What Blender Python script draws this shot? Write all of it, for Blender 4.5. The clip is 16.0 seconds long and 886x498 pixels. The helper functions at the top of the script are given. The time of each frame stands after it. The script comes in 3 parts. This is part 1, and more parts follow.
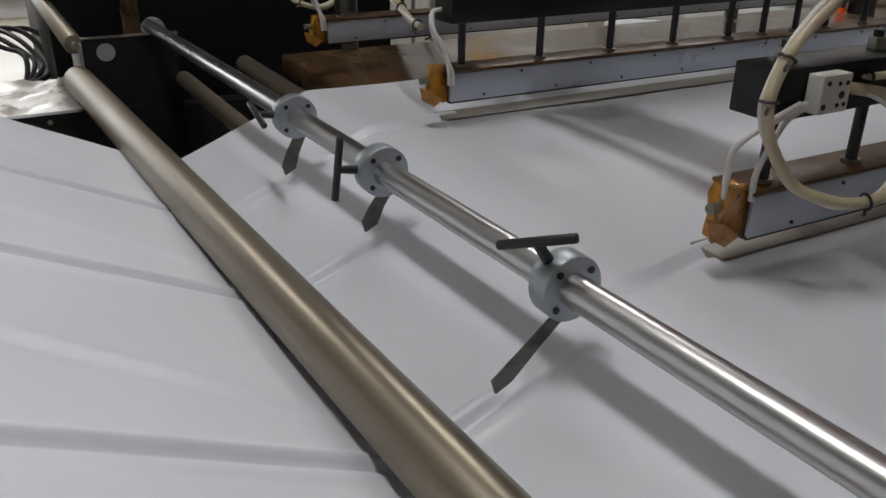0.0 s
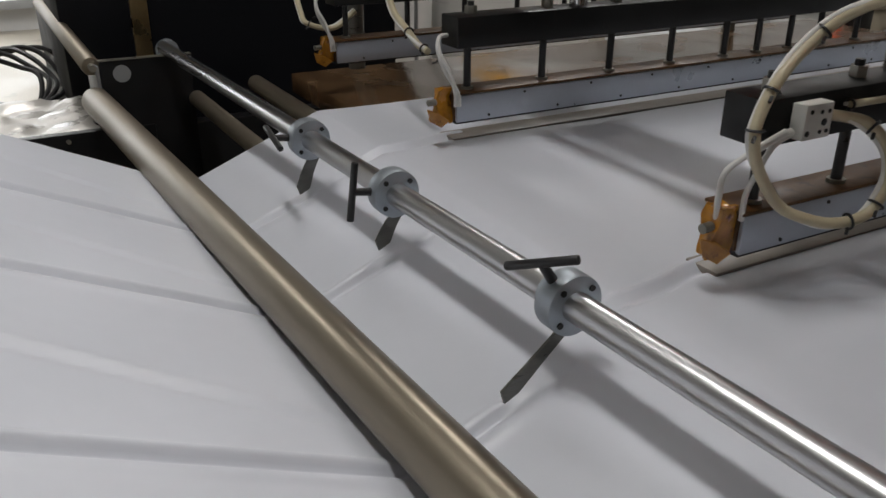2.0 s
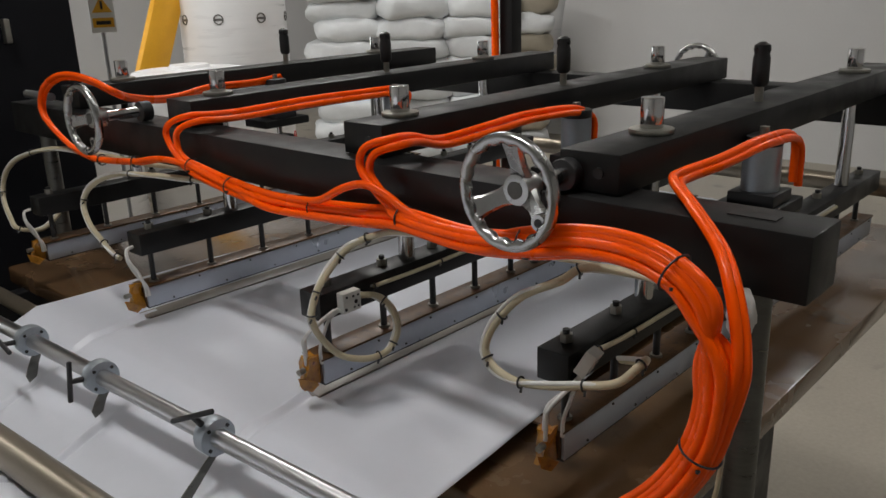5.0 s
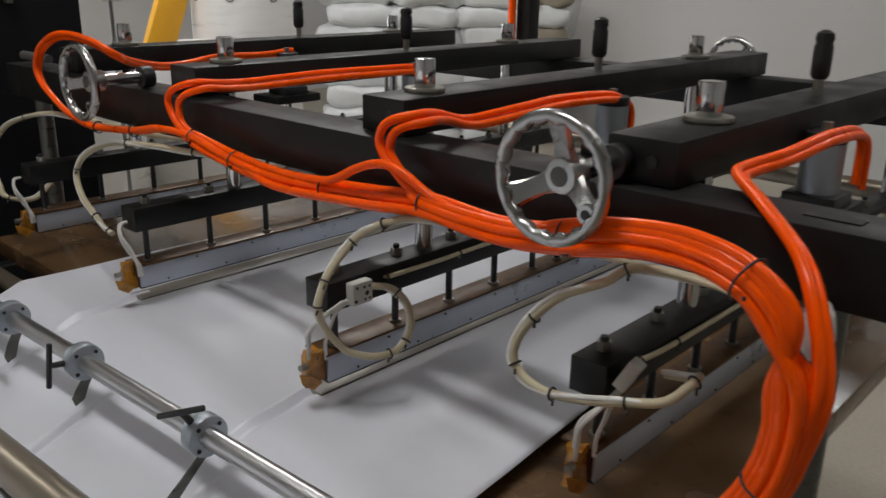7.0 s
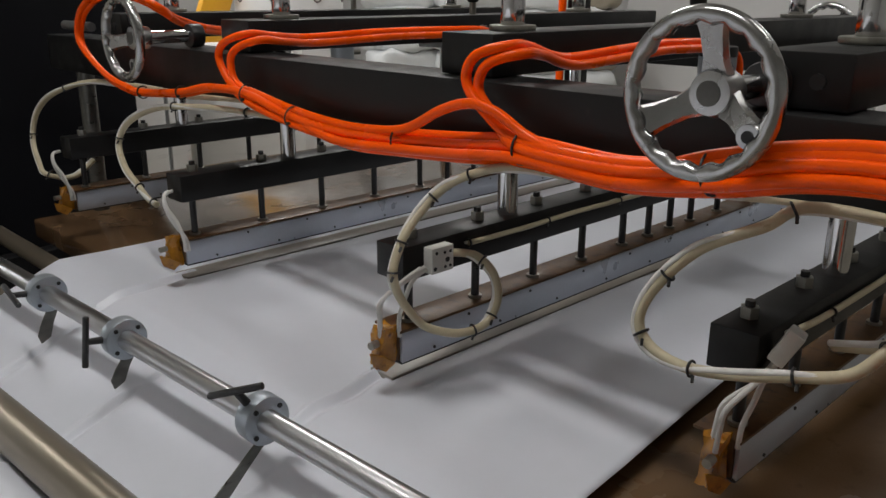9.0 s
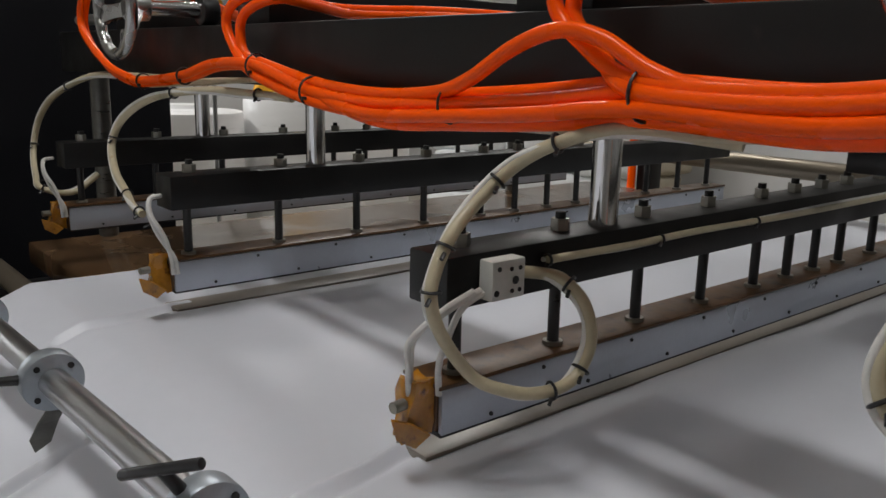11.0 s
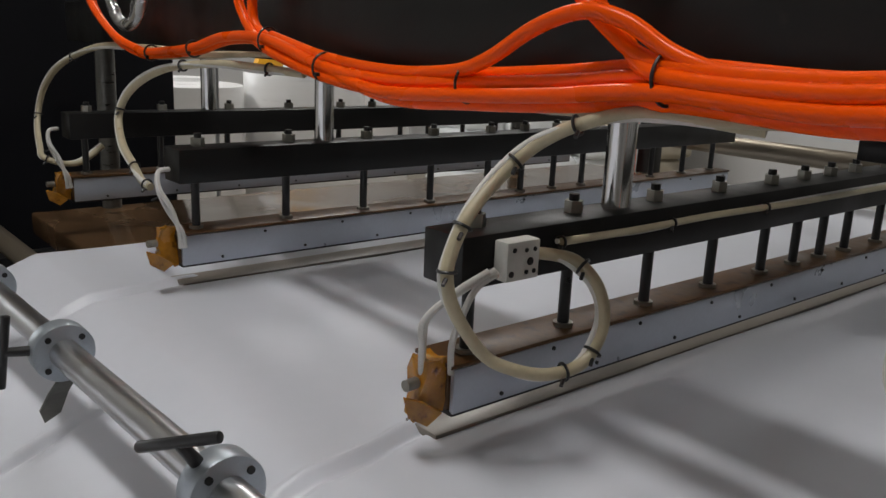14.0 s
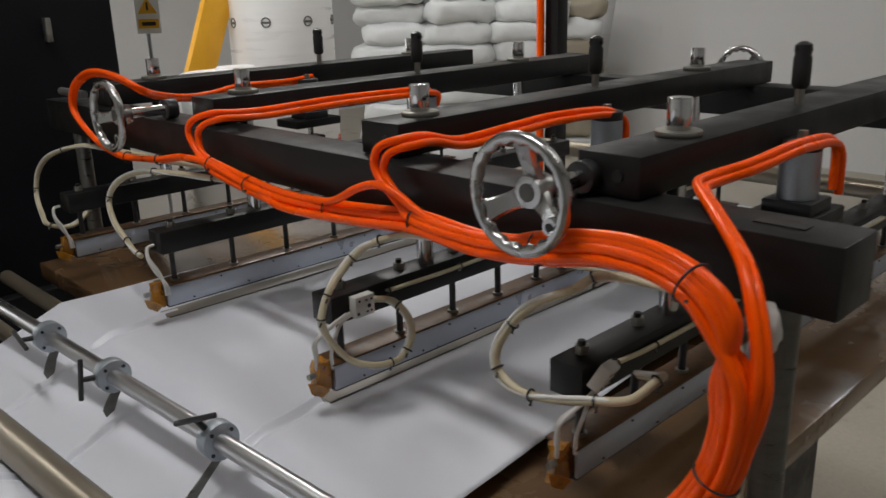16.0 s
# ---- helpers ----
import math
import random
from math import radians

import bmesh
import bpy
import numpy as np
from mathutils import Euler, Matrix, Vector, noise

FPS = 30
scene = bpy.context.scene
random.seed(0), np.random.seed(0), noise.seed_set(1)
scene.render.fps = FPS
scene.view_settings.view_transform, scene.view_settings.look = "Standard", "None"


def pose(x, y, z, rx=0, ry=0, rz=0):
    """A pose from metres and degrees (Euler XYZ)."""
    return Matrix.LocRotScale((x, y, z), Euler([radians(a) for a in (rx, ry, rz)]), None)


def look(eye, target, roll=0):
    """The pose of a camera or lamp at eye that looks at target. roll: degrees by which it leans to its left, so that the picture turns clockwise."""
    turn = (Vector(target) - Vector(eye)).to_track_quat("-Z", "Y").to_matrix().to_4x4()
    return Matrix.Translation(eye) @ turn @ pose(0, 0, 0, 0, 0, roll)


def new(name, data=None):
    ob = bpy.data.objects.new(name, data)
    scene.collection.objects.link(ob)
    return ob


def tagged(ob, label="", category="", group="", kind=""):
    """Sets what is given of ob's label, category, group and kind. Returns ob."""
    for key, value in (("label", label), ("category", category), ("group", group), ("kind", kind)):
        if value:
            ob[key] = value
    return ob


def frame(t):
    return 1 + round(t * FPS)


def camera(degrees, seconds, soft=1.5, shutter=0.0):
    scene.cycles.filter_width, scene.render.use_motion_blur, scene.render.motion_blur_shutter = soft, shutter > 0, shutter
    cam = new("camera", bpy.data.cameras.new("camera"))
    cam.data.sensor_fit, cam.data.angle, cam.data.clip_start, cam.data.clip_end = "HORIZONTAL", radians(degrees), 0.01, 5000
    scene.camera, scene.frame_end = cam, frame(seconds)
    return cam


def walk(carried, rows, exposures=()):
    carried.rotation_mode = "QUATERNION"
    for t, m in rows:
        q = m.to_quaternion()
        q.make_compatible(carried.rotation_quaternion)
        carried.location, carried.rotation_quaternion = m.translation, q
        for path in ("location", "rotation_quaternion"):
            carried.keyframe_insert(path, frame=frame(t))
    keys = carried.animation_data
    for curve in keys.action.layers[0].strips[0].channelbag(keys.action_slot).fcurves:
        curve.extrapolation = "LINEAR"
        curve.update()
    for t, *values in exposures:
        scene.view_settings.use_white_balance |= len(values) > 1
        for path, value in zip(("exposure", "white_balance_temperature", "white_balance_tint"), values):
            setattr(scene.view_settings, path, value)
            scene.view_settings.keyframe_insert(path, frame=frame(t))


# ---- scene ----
cam = camera(56.3, 16.0, soft=1.5, shutter=0.3)
PATH = [
    (0, (0.097, 0.338, 1.262), (0.985, 1.927, 0.432), 0.8),
    (0.5, (0.085, 0.338, 1.27), (0.963, 1.941, 0.458), 0.5),
    (1, (0.082, 0.336, 1.269), (0.958, 1.944, 0.464), 0.8),
    (1.5, (0.078, 0.333, 1.273), (0.957, 1.936, 0.461), 0.8),
    (2, (0.075, 0.311, 1.289), (0.959, 1.908, 0.472), 0.2),
    (2.5, (0.055, 0.237, 1.33), (1.005, 1.818, 0.556), -0.4),
    (3, (0.021, 0.14, 1.386), (1.136, 1.624, 0.641), -1.7),
    (3.5, (-0.012, 0.058, 1.445), (1.164, 1.521, 0.753), -2.9),
    (4, (-0.039, -0.006, 1.494), (1.229, 1.393, 0.836), -2.9),
    (4.5, (-0.051, -0.052, 1.508), (1.292, 1.301, 0.904), -2.8),
    (4.7, (-0.047, -0.059, 1.509), (1.334, 1.256, 0.906), -2.7),
    (6.8, (-0.003, -0.007, 1.492), (1.41, 1.261, 0.862), 0.1),
    (7, (0.009, 0.022, 1.477), (1.403, 1.312, 0.851), 0.9),
    (7.5, (0.039, 0.112, 1.397), (1.389, 1.465, 0.807), 1.1),
    (8, (0.044, 0.13, 1.388), (1.388, 1.475, 0.768), 0.8),
    (10.3, (0.143, 0.213, 1.343), (1.464, 1.613, 0.8), 0.3),
    (10.5, (0.186, 0.257, 1.32), (1.497, 1.677, 0.805), 2.1),
    (11, (0.231, 0.322, 1.265), (1.486, 1.815, 0.826), 1.3),
    (11.5, (0.226, 0.331, 1.26), (1.478, 1.823, 0.805), 1.8),
    (12, (0.227, 0.332, 1.26), (1.468, 1.826, 0.782), 1.9),
    (12.5, (0.226, 0.333, 1.262), (1.468, 1.821, 0.771), 2.2),
    (13, (0.223, 0.332, 1.266), (1.468, 1.818, 0.773), 2.4),
    (13.5, (0.223, 0.331, 1.264), (1.475, 1.812, 0.776), 2.6),
    (14, (0.221, 0.33, 1.265), (1.478, 1.807, 0.777), 2.6),
    (14.5, (0.2, 0.295, 1.288), (1.461, 1.767, 0.794), 1.9),
    (15, (0.113, 0.18, 1.343), (1.447, 1.596, 0.879), 1.0),
    (15.5, (-0.01, 0.046, 1.418), (1.321, 1.447, 0.902), -0.4),
    (16, (0.011, -0.061, 1.495), (1.334, 1.316, 0.901), -1.7),
]
walk(cam, [(t, look(eye, target, roll)) for t, eye, target, roll in PATH],
     [(0, -0.36), (2, -0.36), (3.5, -0.22), (16, -0.22)])

# ---- world and lights ----
world = bpy.data.worlds.new("world")
scene.world = world
world.use_nodes = True
world.node_tree.nodes["Background"].inputs[0].default_value = (0.75, 0.85, 1.0, 1)
world.node_tree.nodes["Background"].inputs[1].default_value = 0.25


# ---- materials ----
def material(name, color, rough=0.5, metal=0.0, vary=0.12, scale=8.0, grain=200.0, bump=0.0, stretch=(1, 1, 1),
             coat=0.0, emission=0.0, rough_vary=0.12, dirt=None, dirt_at=0.62, spec=0.5, sub=0.0):
    m = bpy.data.materials.new(name)
    m.use_nodes = True
    nt = m.node_tree
    bsdf = nt.nodes["Principled BSDF"]
    coords = nt.nodes.new("ShaderNodeTexCoord")
    mapping = nt.nodes.new("ShaderNodeMapping")
    mapping.inputs["Scale"].default_value = stretch
    nt.links.new(coords.outputs["Object"], mapping.inputs["Vector"])
    big = nt.nodes.new("ShaderNodeTexNoise")
    big.inputs["Scale"].default_value = scale
    big.inputs["Detail"].default_value = 5
    fine = nt.nodes.new("ShaderNodeTexNoise")
    fine.inputs["Scale"].default_value = grain
    fine.inputs["Detail"].default_value = 3
    for n in (big, fine):
        nt.links.new(mapping.outputs["Vector"], n.inputs["Vector"])
    add = nt.nodes.new("ShaderNodeMath")
    add.operation = "MULTIPLY_ADD"
    nt.links.new(fine.outputs["Fac"], add.inputs[0])
    add.inputs[1].default_value = 0.35
    nt.links.new(big.outputs["Fac"], add.inputs[2])
    ramp = nt.nodes.new("ShaderNodeMapRange")
    ramp.inputs["From Min"].default_value, ramp.inputs["From Max"].default_value = 0.4, 0.95
    ramp.inputs["To Min"].default_value, ramp.inputs["To Max"].default_value = 1 - vary, 1 + vary
    nt.links.new(add.outputs[0], ramp.inputs["Value"])
    mul = nt.nodes.new("ShaderNodeVectorMath")
    mul.operation = "SCALE"
    mul.inputs[0].default_value = color
    nt.links.new(ramp.outputs[0], mul.inputs["Scale"])
    last = mul.outputs[0]
    if dirt:
        spots = nt.nodes.new("ShaderNodeTexNoise")
        spots.inputs["Scale"].default_value = scale * 3.1
        spots.inputs["Detail"].default_value = 8
        nt.links.new(mapping.outputs["Vector"], spots.inputs["Vector"])
        edge = nt.nodes.new("ShaderNodeMapRange")
        edge.inputs["From Min"].default_value, edge.inputs["From Max"].default_value = dirt_at, dirt_at + 0.14
        nt.links.new(spots.outputs["Fac"], edge.inputs["Value"])
        mix = nt.nodes.new("ShaderNodeMix")
        mix.data_type = "RGBA"
        nt.links.new(edge.outputs[0], mix.inputs["Factor"])
        nt.links.new(last, mix.inputs["A"])
        mix.inputs["B"].default_value = (*dirt, 1)
        last = mix.outputs["Result"]
    nt.links.new(last, bsdf.inputs["Base Color"])
    rr = nt.nodes.new("ShaderNodeMapRange")
    rr.inputs["From Min"].default_value, rr.inputs["From Max"].default_value = 0.3, 0.7
    rr.inputs["To Min"].default_value, rr.inputs["To Max"].default_value = max(0.03, rough - rough_vary), min(1, rough + rough_vary)
    nt.links.new(big.outputs["Fac"], rr.inputs["Value"])
    nt.links.new(rr.outputs[0], bsdf.inputs["Roughness"])
    bsdf.inputs["Metallic"].default_value = metal
    bsdf.inputs["Coat Weight"].default_value = coat
    bsdf.inputs["Coat Roughness"].default_value = 0.12
    bsdf.inputs["Specular IOR Level"].default_value = spec
    if sub:
        bsdf.inputs["Subsurface Weight"].default_value = sub
        bsdf.inputs["Subsurface Radius"].default_value = (0.004, 0.002, 0.001)
        bsdf.inputs["Subsurface Scale"].default_value = 1.0
    if emission:
        bsdf.inputs["Emission Color"].default_value = (*color, 1)
        bsdf.inputs["Emission Strength"].default_value = emission
    if bump:
        b = nt.nodes.new("ShaderNodeBump")
        b.inputs["Strength"].default_value = bump
        b.inputs["Distance"].default_value = 0.002
        nt.links.new(add.outputs[0], b.inputs["Height"])
        nt.links.new(b.outputs[0], bsdf.inputs["Normal"])
    return m


FILM = material("white film", (0.64, 0.66, 0.72), 0.40, vary=0.03, scale=5, grain=60, bump=0.06, rough_vary=0.08)
ROLLER = material("anodised roller", (0.25, 0.215, 0.165), 0.44, 0.85, 0.10, 6, 180, 0.05, (1, 0.15, 1))
CHROME = material("ground steel", (0.56, 0.56, 0.57), 0.31, 1.0, 0.06, 10, 260, 0.03, (1, 0.1, 1), rough_vary=0.08)
POSTSTEEL = material("hard chromed post", (0.66, 0.66, 0.66), 0.13, 1.0, 0.05, 10, 200, rough_vary=0.05)
ALU = material("turned aluminium", (0.38, 0.42, 0.46), 0.42, 0.75, 0.10, 30, 400, 0.05)
CASTALU = material("polished cast aluminium", (0.42, 0.42, 0.415), 0.27, 1.0, 0.10, 25, 300, 0.08, rough_vary=0.08)
BLACK = material("black painted steel", (0.007, 0.007, 0.008), 0.45, 0.0, 0.3, 12, 350, 0.06, dirt=(0.02, 0.018, 0.017), dirt_at=0.66, spec=0.3)
BLACKRAIL = material("black oxide beam", (0.007, 0.007, 0.007), 0.45, 0.0, 0.3, 14, 420, 0.10, dirt=(0.018, 0.016, 0.014), dirt_at=0.66, spec=0.34)
DARKGREY = material("grey primed steel", (0.13, 0.125, 0.115), 0.5, 0.3, 0.2, 9, 300, 0.05, dirt=(0.05, 0.045, 0.04), dirt_at=0.64)
CABINET = material("black cabinet paint", (0.005, 0.0055, 0.008), 0.55, 0.0, 0.25, 5, 300, 0.03, spec=0.25)
BLADE = material("grey blade steel", (0.14, 0.14, 0.13), 0.38, 0.8, 0.2, 30, 300, stretch=(1, 1, 6))
BLACKPLASTIC = material("black plastic", (0.015, 0.015, 0.016), 0.38, 0.0, 0.2, 20, 300)
ORANGE = material("orange polyurethane tube", (1.0, 0.098, 0.0), 0.28, 0.0, 0.02, 10, 200, coat=0.10, rough_vary=0.05, spec=0.15)
CREAM = material("cream sleeve", (0.50, 0.44, 0.30), 0.45, 0.0, 0.14, 30, 260, 0.05, dirt=(0.36, 0.25, 0.12), dirt_at=0.66)
WHITEWIRE = material("white glass fibre wire", (0.68, 0.67, 0.64), 0.55, 0.0, 0.12, 60, 400, 0.1)
KAPTON = material("amber tape", (0.42, 0.18, 0.015), 0.22, 0.0, 0.35, 40, 160, 0.25, coat=0.5, dirt=(0.10, 0.035, 0.006), dirt_at=0.58)
BROWNTOP = material("browned bar top", (0.105, 0.050, 0.016), 0.4, 0.2, 0.4, 25, 200, 0.15, dirt=(0.045, 0.022, 0.010), dirt_at=0.55)
BARFACE = material("blue-white bar face", (0.47, 0.51, 0.58), 0.36, 0.45, 0.08, 14, 300, 0.04, dirt=(0.42, 0.42, 0.42), dirt_at=0.68)
NUT = material("zinc nut", (0.34, 0.33, 0.29), 0.38, 0.9, 0.2, 60, 300)
SCREW = material("dark screw", (0.03, 0.03, 0.03), 0.45, 0.5)
BOARD = material("brown cloth board", (0.14, 0.080, 0.038), 0.22, 0.0, 0.2, 9, 500, 0.06, coat=0.4, dirt=(0.09, 0.05, 0.024), dirt_at=0.62)
# Beige of the translucent film where a brown pad lies beneath it.
FILM_OVER_PAD = material("beige film over pad", (0.25, 0.222, 0.19), 0.4, 0.0, 0.10, 20, 300, 0.05, (0.3, 1, 1), dirt=(0.22, 0.19, 0.155), dirt_at=0.6)
PORCELAIN = material("white terminal block", (0.62, 0.62, 0.58), 0.4, 0.0, 0.08, 60, 300)
BRASS = material("brass strip", (0.42, 0.31, 0.16), 0.35, 0.9, 0.2, 20, 200)
CONCRETE = material("worn concrete floor", (0.36, 0.325, 0.265), 0.4, 0.0, 0.22, 1.3, 60, 0.08, dirt=(0.16, 0.145, 0.12), dirt_at=0.6)
WALL = material("grey white wall paint", (0.60, 0.60, 0.60), 0.7, 0.0, 0.05, 0.8, 60, 0.03, dirt=(0.50, 0.49, 0.47), dirt_at=0.68)
CEILING = material("ceiling paint", (0.55, 0.55, 0.54), 0.8, 0.0, 0.08, 1.0, 40)
ROLLFILM = material("white film roll", (0.76, 0.76, 0.76), 0.35, 0.0, 0.04, 3, 90, 0.03, (1, 1, 8))
SACK = material("white woven sack", (0.70, 0.72, 0.73), 0.4, 0.0, 0.10, 6, 120, 0.3)
BALE = material("crumpled silvery wrap", (0.42, 0.40, 0.37), 0.3, 0.3, 0.2, 14, 120, 0.4)
KRAFT = material("brown kraft sack", (0.36, 0.32, 0.25), 0.6, 0.0, 0.15, 6, 120, 0.3)
YELLOW = material("yellow paint", (0.75, 0.38, 0.02), 0.4, 0.0, 0.08, 6, 90)
SIGNWHITE = material("sign white", (0.75, 0.75, 0.72), 0.4)
LAMP = material("fluorescent tube", (1.0, 0.98, 0.95), 0.5, emission=9.0, vary=0.0)
RED = material("red paint", (0.55, 0.03, 0.02), 0.4)
GREY = material("grey machine paint", (0.33, 0.34, 0.35), 0.45, 0.0, 0.08, 5, 100)
DAYGLASS = material("daylight pane", (0.95, 0.98, 1.0), 0.4, emission=5.0, vary=0.0)


# ---- mesh helpers ----
def finish(bm, name, mat, smooth=True, angle=40):
    me = bpy.data.meshes.new(name)
    bmesh.ops.recalc_face_normals(bm, faces=bm.faces[:])
    if smooth:
        for f in bm.faces:
            f.smooth = True
        for e in bm.edges:
            if len(e.link_faces) == 2 and e.calc_face_angle(0) > radians(angle):
                e.smooth = False
    bm.to_mesh(me)
    bm.free()
    me.materials.append(mat)
    return me


def part(name, bm, mat, parent=None, label="", smooth=True):
    ob = new(name, finish(bm, name, mat, smooth))
    if parent is not None:
        ob.parent = parent
    if label:
        ob["label"] = label
    return ob


def thing(name, label, category, at=(0, 0, 0), group="", kind=""):
    ob = new(name)
    ob.empty_display_size = 0.02
    ob.location = at
    return tagged(ob, label, category, group, kind)


def solid(name, bm, mat, label, category, group="", kind=""):
    return tagged(part(name, bm, mat), label, category, group, kind)


def box(lo, hi, bevel=0.0, bm=None):
    bm = bm or bmesh.new()
    c = [(a + b) / 2 for a, b in zip(lo, hi)]
    d = [b - a for a, b in zip(lo, hi)]
    r = bmesh.ops.create_cube(bm, size=1, matrix=Matrix.Translation(c) @ Matrix.Diagonal((*d, 1)))
    if bevel:
        edges = list({e for v in r["verts"] for e in v.link_edges})
        bmesh.ops.bevel(bm, geom=edges, offset=bevel, segments=2, affect="EDGES", profile=0.5)
    return bm


def rod(a, b, r, r2=None, seg=20, bevel=0.0, bm=None, hexa=False):
    """A capped cylinder or cone from a to b."""
    bm = bm or bmesh.new()
    a, b = Vector(a), Vector(b)
    turn = (b - a).to_track_quat("Z", "Y").to_matrix().to_4x4()
    m = Matrix.Translation((a + b) / 2) @ turn
    res = bmesh.ops.create_cone(bm, cap_ends=True, segments=6 if hexa else seg, radius1=r, radius2=r if r2 is None else r2,
                                depth=(b - a).length, matrix=m)
    if bevel:
        caps = [f for f in {f for v in res["verts"] for f in v.link_faces} if len(f.verts) > 4]
        edges = list({e for f in caps for e in f.edges})
        bmesh.ops.bevel(bm, geom=edges, offset=bevel, segments=2, affect="EDGES", profile=0.5)
    return bm


def spline(points, steps=10, closed=False):
    pts = [Vector(p) for p in points]
    if not closed:
        pts = [2 * pts[0] - pts[1]] + pts + [2 * pts[-1] - pts[-2]]
        n = len(pts) - 3
    else:
        n = len(pts)
    out = []
    for i in range(n):
        p = [pts[(i + k) % len(pts)] if closed else pts[i + k] for k in range(4)]
        for s in range(steps):
            t = s / steps
            out.append(0.5 * (2 * p[1] + (p[2] - p[0]) * t + (2 * p[0] - 5 * p[1] + 4 * p[2] - p[3]) * t * t
                              + (3 * p[1] - p[0] - 3 * p[2] + p[3]) * t ** 3))
    if not closed:
        out.append(pts[-2])
    return out


def sweep(path, r, seg=10, closed=False, bm=None, flat=1.0):
    """A tube along a list of points."""
    bm = bm or bmesh.new()
    n = len(path)
    rings = []
    normal = None
    for i, p in enumerate(path):
        a = path[(i - 1) % n] if closed or i else path[0]
        b = path[(i + 1) % n] if closed or i < n - 1 else path[-1]
        d = (b - a).normalized()
        if normal is None:
            normal = d.orthogonal().normalized()
        normal = (normal - d * normal.dot(d)).normalized()
        side = d.cross(normal)
        rings.append([bm.verts.new(p + r * (math.cos(w) * normal + flat * math.sin(w) * side))
                      for w in (2 * math.pi * k / seg for k in range(seg))])
    for i in range(n if closed else n - 1):
        q, w = rings[i], rings[(i + 1) % n]
        for k in range(seg):
            bm.faces.new((q[k], q[(k + 1) % seg], w[(k + 1) % seg], w[k]))
    if not closed:
        bm.faces.new(rings[0][::-1])
        bm.faces.new(rings[-1])
    return bm


def tube(points, r, steps=10, seg=10, closed=False):
    return sweep(spline(points, steps, closed), r, seg, closed)


def lathe(profile, seg=40, axis="z"):
    """Turns (radius, height) points round z (or x)."""
    bm = bmesh.new()
    rings = []
    for r, h in profile:
        ring = []
        for k in range(seg):
            w = 2 * math.pi * k / seg
            c, s = r * math.cos(w), r * math.sin(w)
            ring.append(bm.verts.new((c, s, h) if axis == "z" else (h, c, s)))
        rings.append(ring)
    for a, b in zip(rings, rings[1:]):
        for k in range(seg):
            bm.faces.new((a[k], a[(k + 1) % seg], b[(k + 1) % seg], b[k]))
    bm.faces.new(rings[0])
    bm.faces.new(rings[-1])
    return bm


def moved(bm, m):
    bm.transform(m)
    return bm


# ---- room ----
solid("floor", box((-5, -5, -0.1), (12, 11, 0.0)), CONCRETE, "worn grey-brown concrete workshop floor", "floor", kind="structure")
solid("ceiling", box((-5, -5, 4.2), (12, 11, 4.3)), CEILING, "plain pale workshop ceiling", "ceiling", kind="structure")
solid("wall_west", box((-5.1, -5, 0), (-5, 11, 4.2)), WALL, "plain pale grey workshop wall", "wall", kind="structure")
solid("wall_south", box((-5, -5.1, 0), (12, -5, 4.2)), WALL, "plain pale grey workshop wall", "wall", kind="structure")
solid("wall_north", box((-5, 9.0, 0), (12, 9.1, 4.2)), WALL, "pale grey painted back wall of the workshop", "wall", kind="structure")
solid("wall_east", box((12, -5, 0), (12.1, 11, 4.2)), WALL, "pale grey painted workshop wall", "wall", kind="structure")
bm = box((7.0, -5, 0), (7.1, 4.72, 4.2))
for v in bm.verts:
    if v.co.y > 0:
        v.co.y += 0.20 - 0.15 * v.co.z
solid("wall_partition", bm, WALL, "plain light grey partition wall with sloping end", "wall", kind="structure")



def assumed_ceiling_light(x, y, power):
    lamp = thing("assumed_ceiling_light", "long white fluorescent light fitting assumed on the ceiling", "ceiling light", (x, y, 4.1), "ceiling lights")
    part("housing", box((-0.12, -0.7, 0.03), (0.12, 0.7, 0.09), 0.01), SIGNWHITE, lamp)
    part("diffuser", box((-0.10, -0.68, 0.0), (0.10, 0.68, 0.03), 0.005), LAMP, lamp, "glowing white diffuser")
    data = bpy.data.lights.new("assumed_ceiling_lamp", "AREA")
    data.shape, data.size, data.size_y, data.energy, data.color = "RECTANGLE", 0.30, 1.4, power, (1.0, 0.98, 0.955)
    ob = new("assumed_ceiling_lamp", data)
    ob.location = (x, y, 4.09)


# First lamp follows the overhead shadows; the rest are assumed, added as fill.
for lx, ly, lp in ((-0.2, 1.0, 46), (1.6, -0.9, 9), (5.4, 0.0, 20), (2.5, 3.7, 40), (4.6, 4.6, 22), (0.1, 5.8, 120), (9.0, 5.5, 40)):
    assumed_ceiling_light(lx, ly, lp)

# ---- machine base ----
WEB_Z, WEB_Y0, WEB_Y1 = 0.989, 0.465, 1.400
base = thing("machine_base", "black painted steel base cabinet of the bag machine", "machine base")
part("body", box((0.62, 0.60, 0.0), (1.90, 1.70, 0.90), 0.004), BLACK, base)
part("table_beam", box((0.60, 0.34, 0.86), (1.90, 0.40, 0.934), 0.003), BLACK, base)
part("leg", box((0.66, 0.34, 0.0), (0.72, 0.40, 0.86), 0.003), BLACK, base)
part("side_panel", box((0.32, 1.82, 0.0), (2.0, 1.86, 0.88), 0.004), BLACK, base)
part("front_plate", box((0.02, 1.80, 0.30), (0.32, 1.82, 0.893), 0.003), BLACK, base)
for hx, hz in ((0.175, 0.880), (0.175, 0.855)):
    part("hole_rim", rod((hx, 1.798, hz), (hx, 1.801, hz), 0.004), NUT, base, "pale screw head")

board = solid("table_board", box((0.556, 0.285, 0.933), (1.92, 1.748, 0.968), 0.003), BOARD,
              "glossy brown cloth-covered sealing table board", "table board")

